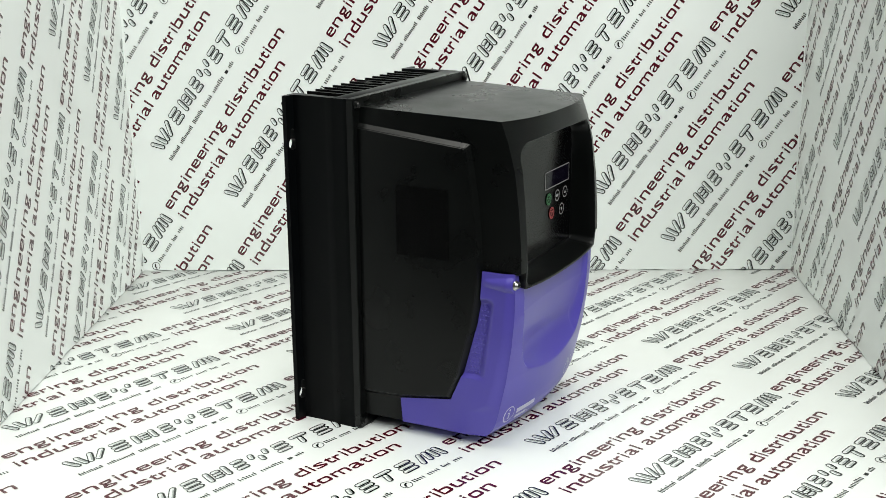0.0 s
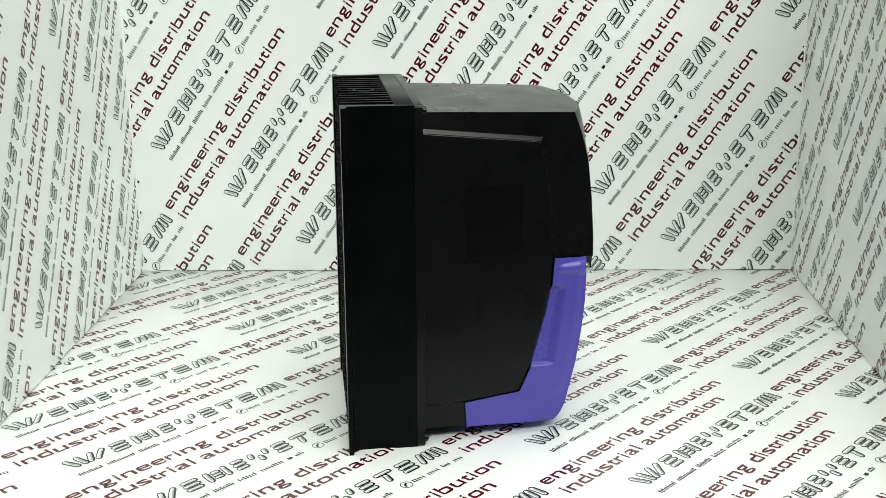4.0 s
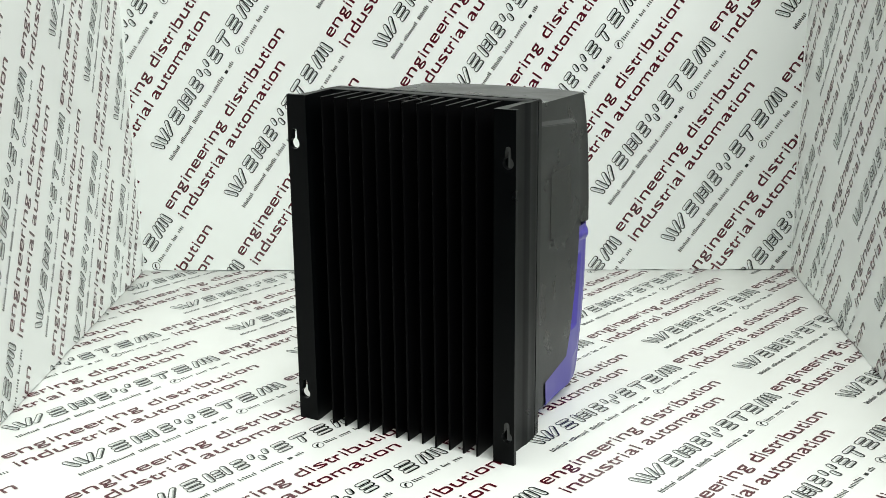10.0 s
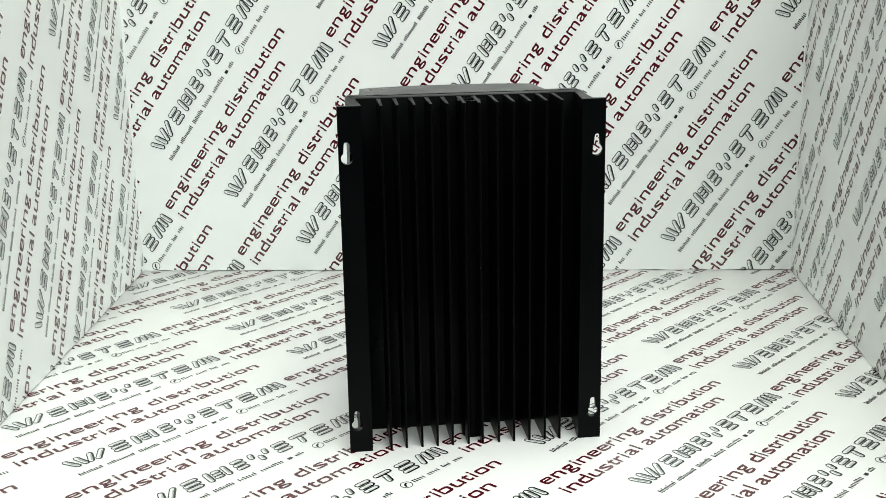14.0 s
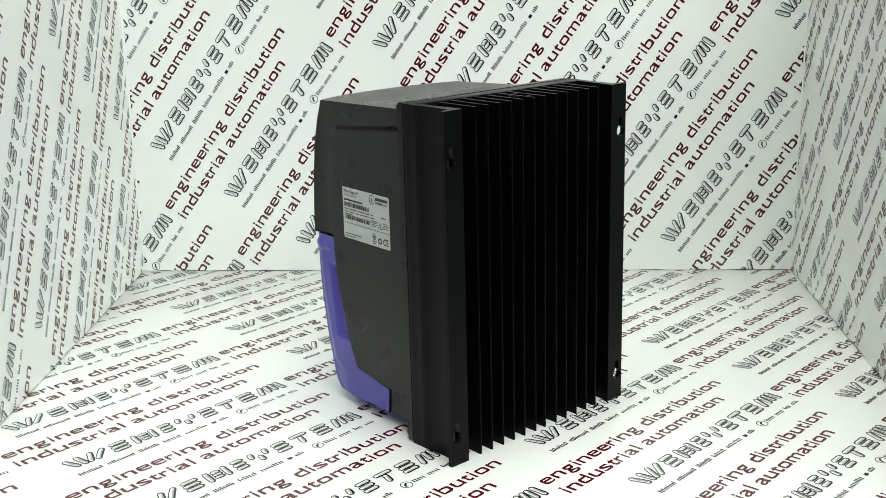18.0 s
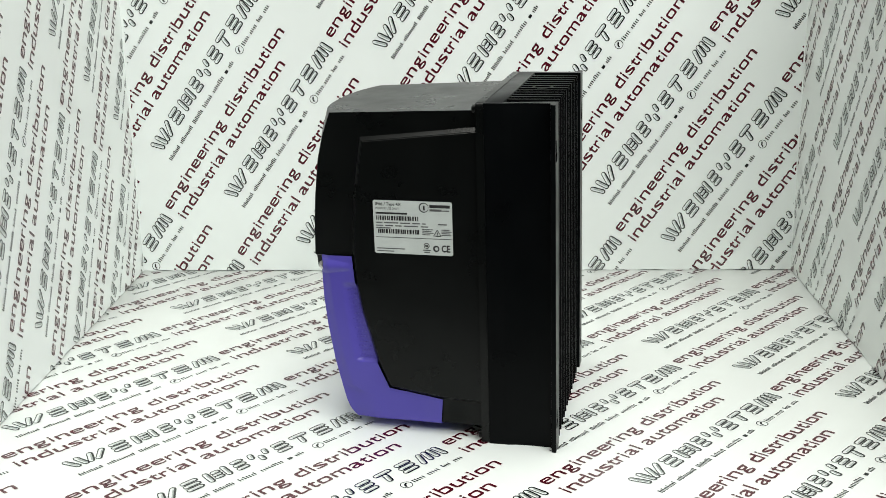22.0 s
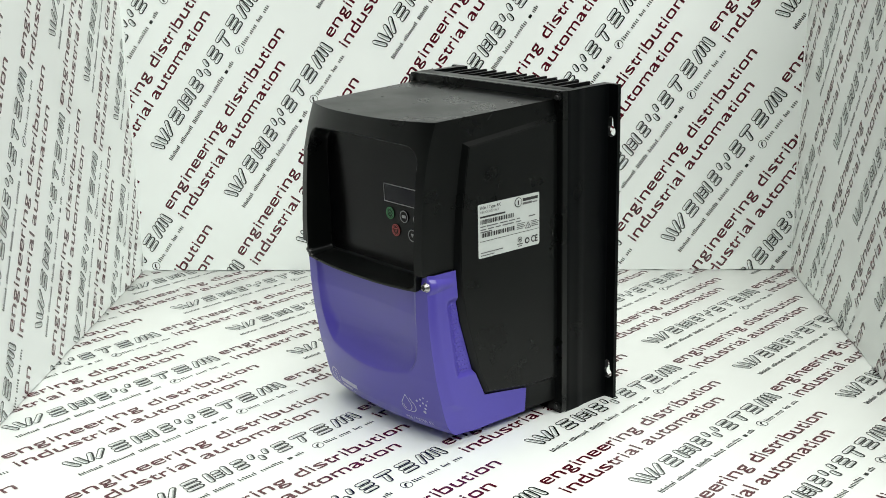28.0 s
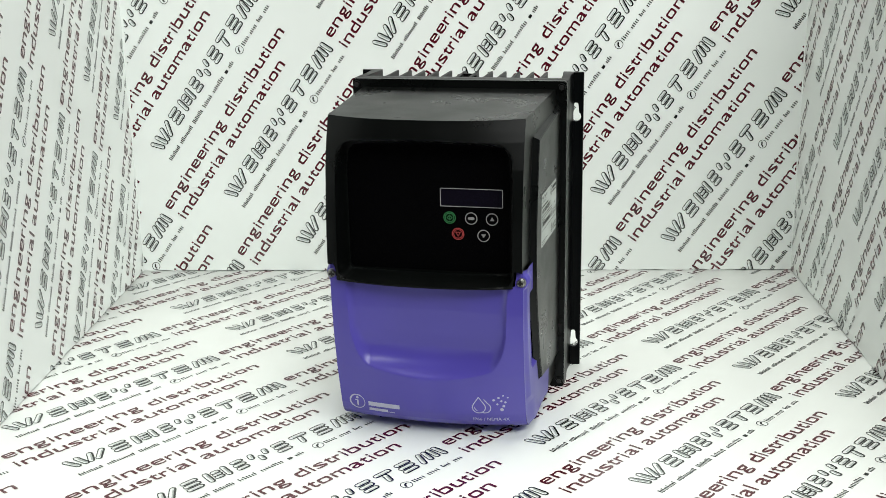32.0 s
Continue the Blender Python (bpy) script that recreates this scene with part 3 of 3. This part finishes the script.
def keypad():
    flat = lambda x, z: -72.0
    bm = bmesh.new()
    flat_fill(bm, round_rect(-60.0, 60.5, 133.5, 229, 4))
    pad = part("keypad_film", on_front(bm, flat, 0.25), PANEL, drive, "smooth black keypad film")
    bm = bmesh.new()
    flat_fill(bm, round_rect(9.6, 55.0, 182.4, 195.4, 0.8))
    part("display", on_front(bm, flat, 0.5), GLASS, pad, "dark unlit display window")
    bm = bmesh.new()
    flat_ring(bm, round_rect(9.2, 55.3, 182.0, 195.8, 1.0), round_rect(9.8, 54.7, 182.6, 195.2, 0.7))
    part("display_border", on_front(bm, flat, 0.8), LINE_GREY, pad, "thin grey printed border")
    for x, z, mat, kind in ((16.1, 173.9, GREEN, "start"), (32.0, 173.8, LINE_GREY, "enter"), (47.3, 173.7, LINE_GREY, "up"), (22.2, 161.9, RED, "stop"), (41.0, 161.2, LINE_GREY, "down")):
        bm = bmesh.new()
        prism(bm, disc_outline(x, z, 4.7, 28), lambda a, b, y: (a, y, b), -72.2, -72.9)
        bmesh.ops.recalc_face_normals(bm, faces=bm.faces[:])
        key = part("button", bm, PANEL, pad, {"start": "round key with green ring and diamond", "stop": "round key with red ring"}.get(kind, "round black key with grey ring"))
        bm = bmesh.new()
        flat_ring(bm, disc_outline(x, z, 4.6, 32), disc_outline(x, z, 3.9, 32))
        if kind in ("start", "stop"):
            flat_ring(bm, disc_outline(x, z, 3.5, 32), disc_outline(x, z, 2.9, 32))
        if kind == "start":
            flat_ring(bm, [(x + 2.2, z), (x, z + 2.2), (x - 2.2, z), (x, z - 2.2)], [(x + 1.4, z), (x, z + 1.4), (x - 1.4, z), (x, z - 1.4)])
            flat_bar(bm, x - 0.25, x + 0.25, z - 0.9, z + 0.9)
        elif kind == "stop":
            flat_ring(bm, [(x - 2.2, z + 1.6), (x, z - 2.2), (x + 2.2, z + 1.6)], [(x - 1.2, z + 1.0), (x, z - 1.1), (x + 1.2, z + 1.0)])
        elif kind == "enter":
            flat_fill(bm, round_rect(x - 2.4, x + 2.4, z - 1.1, z + 1.1, 1.0))
        elif kind == "up":
            flat_fill(bm, [(x - 1.8, z - 1.2), (x + 1.8, z - 1.2), (x, z + 1.6)])
        else:
            flat_fill(bm, [(x - 1.8, z + 1.2), (x, z - 1.6), (x + 1.8, z + 1.2)])
        part("key_symbol", on_front(bm, lambda a, b: -72.9, 0.2), mat, key)


def cover_print(cover):
    bm = bmesh.new()
    # ring mark with two lines of plain bars
    cx, cz = -58.4, 25.6
    flat_ring(bm, disc_outline(cx, cz, 6.6, 36), disc_outline(cx + 0.4, cz, 5.7, 36))
    flat_bar(bm, cx - 0.4, cx + 1.0, cz - 4.0, cz + 1.5)
    flat_bar(bm, cx - 2.0, cx + 1.0, cz + 0.8, cz + 1.6)
    flat_fill(bm, disc_outline(cx + 0.3, cz + 3.6, 1.1, 12))
    part("ring_mark", on_front(bm, cover_y, 0.25), WHITE, cover, "white printed ring mark")
    bm = bmesh.new()
    flat_bar(bm, -49.0, -23.5, 23.4, 27.2)
    flat_bar(bm, -49.0, -33.5, 18.8, 21.4)
    flat_bar(bm, -32.5, -28.0, 18.8, 19.6)
    bmesh.ops.subdivide_edges(bm, edges=[e for e in bm.edges if e.calc_length() > 10], cuts=8)
    part("printed_bar", on_front(bm, cover_y, 0.25), WHITE, cover, "white printed bars beside the ring mark")
    # two drops and a spray
    bm = bmesh.new()
    def drop(x, z, r, tall, a0=0, a1=360):
        return [(x, z + tall)] + disc_outline(x, z, r, 18, 148, 392)
    outer, inner = drop(37.8, 30.0, 5.2, 9.6), drop(37.8, 30.0, 4.5, 8.4)
    flat_ring(bm, outer, inner)
    stroke(bm, disc_outline(37.8, 30.0, 3.1, 9, 170, 250), 0.6)
    stroke(bm, [(41.6, 37.2), (44.0, 34.0)] + disc_outline(42.2, 29.6, 4.4, 12, 40, -110) , 0.7)
    for x, z, r in ((49.0, 36.6, 1.0), (52.6, 38.6, 0.9), (56.0, 40.6, 0.7), (59.4, 38.9, 0.7), (51.6, 33.0, 0.9), (54.6, 35.8, 0.9), (57.6, 34.8, 0.9), (56.2, 31.4, 1.1), (54.8, 28.2, 1.4)):
        flat_fill(bm, disc_outline(x, z, r, 10))
    part("drop_symbol", on_front(bm, cover_y, 0.25), WHITE, cover, "white printed water drops and spray dots")
    bm = shifted(word_bmesh("IP66 / NEMA 4X", 27.0, 1.9), 33.0, 17.6)
    part("rating_text", on_front(bm, cover_y, 0.25), WHITE, cover)


def on_cheek(bm, lift):
    """Lays a flat drawing on the right side panel: its x runs along y, its y up."""
    for v in bm.verts:
        y, z = v.co.x, v.co.y
        v.co = Vector((cheek_x(y) + lift + v.co.z, y, z))
    return bm


def rating_label(side_panel):
    y0, y1, z0, z1 = -43.0, 16.8, 144.6, 184.8
    bm = bmesh.new()
    flat_fill(bm, round_rect(y0, y1, z0, z1, 1.6))
    label = part("rating_label", on_cheek(bm, 0.25), PAPER, side_panel, "white printed rating label with bar codes")

    def text(words, a, b, w, h, mat, bold=0.0):
        part("label_text", on_cheek(shifted(word_bmesh(words, w, h, bold), y0 + a, z1 - b), 0.45), mat, label)

    def bars(items, mat):
        bm = bmesh.new()
        for a, w, b, h in items:
            flat_bar(bm, y0 + a, y0 + a + w, z1 - b - h, z1 - b)
        part("label_print", on_cheek(bm, 0.45), mat, label)
    text("IP66 / Type 4X", 2.0, 3.9, 19.5, 1.5, LABEL_INK, 0.01)
    text("INDOOR USE ONLY", 2.0, 6.9, 18.0, 1.1, LABEL_GREY)
    bars([(2.0, 24.0, 9.0, 1.3)], LABEL_INK)
    rnd = random.Random(4)
    for a, b in ((2.2, 11.6), (3.2, 21.6)):
        x, items = a, []
        while x < 34.0:
            w = rnd.choice((0.7, 1.1, 1.6))
            items.append((x, w, b, 3.3))
            x += w + rnd.choice((0.4, 0.5, 0.8))
        bars(items, LABEL_INK)
    for row, segs in ((16.4, ((2.0, 5.0), (8.0, 11.0), (20.5, 7.5), (29.5, 6.0), (37.0, 3.0))), (18.6, ((2.0, 5.5), (9.0, 6.0), (16.5, 5.0), (23.0, 11.0), (36.0, 5.5))), (20.4, ((2.0, 11.0),))):
        bars([(a, w, row, 0.8) for a, w in segs], LABEL_GREY)
    bars([(49.0, 6.5, 16.4, 0.9)], LABEL_GREY)
    bars([(37.0, w, 20.6 + 1.3 * i, 0.6) for i, w in enumerate((8.0, 7.0, 8.5, 6.0))] + [(51.5, w, 20.6 + 1.3 * i, 0.6) for i, w in enumerate((6.0, 7.5, 6.5, 7.0))], LABEL_GREY)
    bars([(1.5, 57.5, 27.6, 0.35)], LABEL_INK)
    bars([(2.0, 21.5, 36.0, 0.7), (2.0, 13.0, 38.0, 0.7)], LABEL_GREY)
    bm = bmesh.new()
    tri = lambda s: [(y0 + 48.3 - 3.2 * s, z1 - 24.0 - 1.8 * s), (y0 + 48.3 + 3.2 * s, z1 - 24.0 - 1.8 * s), (y0 + 48.3, z1 - 24.0 + 3.4 * s)]
    flat_ring(bm, tri(1.0), tri(0.72))
    flat_bar(bm, y0 + 48.0, y0 + 48.6, z1 - 25.0, z1 - 22.8)
    part("warning_triangle", on_cheek(bm, 0.45), LABEL_INK, label)
    bm = bmesh.new()
    flat_ring(bm, disc_outline(y0 + 38.6, z1 - 4.6, 3.7, 28), disc_outline(y0 + 38.9, z1 - 4.6, 3.1, 28))
    flat_bar(bm, y0 + 38.2, y0 + 39.4, z1 - 6.6, z1 - 3.2)
    flat_bar(bm, y0 + 43.0, y0 + 58.2, z1 - 4.6, z1 - 2.4)
    part("round_mark", on_cheek(bm, 0.45), LABEL_INK, label)
    bars([(43.0, 9.0, 5.6, 1.6), (52.6, 5.0, 6.2, 0.8)], LABEL_GREY)
    text("CE", 51.2, 37.4, 6.6, 3.4, LABEL_INK, 0.03)
    bm = bmesh.new()
    flat_ring(bm, disc_outline(y0 + 47.2, z1 - 35.2, 2.4, 24), disc_outline(y0 + 47.4, z1 - 35.2, 1.3, 24))
    flat_ring(bm, disc_outline(y0 + 40.0, z1 - 33.2, 2.2, 20), disc_outline(y0 + 40.0, z1 - 33.2, 1.7, 20))
    flat_bar(bm, y0 + 38.9, y0 + 41.1, z1 - 33.9, z1 - 32.6)
    flat_bar(bm, y0 + 37.2, y0 + 43.0, z1 - 36.9, z1 - 36.2)
    flat_bar(bm, y0 + 38.0, y0 + 42.2, z1 - 38.4, z1 - 37.8)
    part("approval_marks", on_cheek(bm, 0.45), LABEL_INK, label)


def panel_mark(side_panel):
    """The faint smooth field for a label on the left side panel."""
    bm = bmesh.new()
    flat_fill(bm, round_rect(-37.0, 5.0, 145.0, 197.0, 1.2))
    for v in bm.verts:
        y, z = v.co.x, v.co.y
        v.co = Vector((-cheek_x(y) - 0.2, y, z))
    part("label_field", bm, FIELD, side_panel, "faint smoother black field for a label")


housing()
right_cheek = cheek(1)
left_cheek = cheek(-1)
cover = terminal_cover()
grip_dots(cover)
cover_screws(cover)
base_frame()
heat_sink()
keypad()
cover_print(cover)
rating_label(right_cheek)
panel_mark(left_cheek)

# ---- the print on the boards ----
print_sheet(booth_floor, (306.1, 345.9), 48.07, 0.995, 0.652, 494.4, 256.9, 47.55, -1.224, -366, 368, -269, 366)
print_sheet(wall_back, (19.7, 142.8), 54.61, 0.992, 0.547, 496.5, 263.7, 47.83, 0.686, 1, back_w - 1, 1, HIGH - 1)
print_sheet(wall_left, (23.9, 131.9), 55.08, 0.998, -0.557, 488.4, 261.3, 47.47, 1.809, -left_w + 1, -1, 1, HIGH - 1)
print_sheet(wall_right, (-709.1, 146.9), 54.75, 0.996, -0.28, 489.7, 256.4, 47.93, 0.537, 1, right_w - 1, 1, HIGH - 1)


# ---- the turn of the drive ----
def drive_pose(t):
    lean = Matrix.Translation((-0.00326, 0.093, 0)) @ Matrix.Rotation(0.0128, 4, "X") @ Matrix.Translation((0, -0.093, 0))
    return Matrix.Rotation(radians(61.626 + 8.93634 * t), 4, "Z") @ lean


def motions():
    walk(drive, [(t, drive_pose(t)) for t in range(33)])


motions()
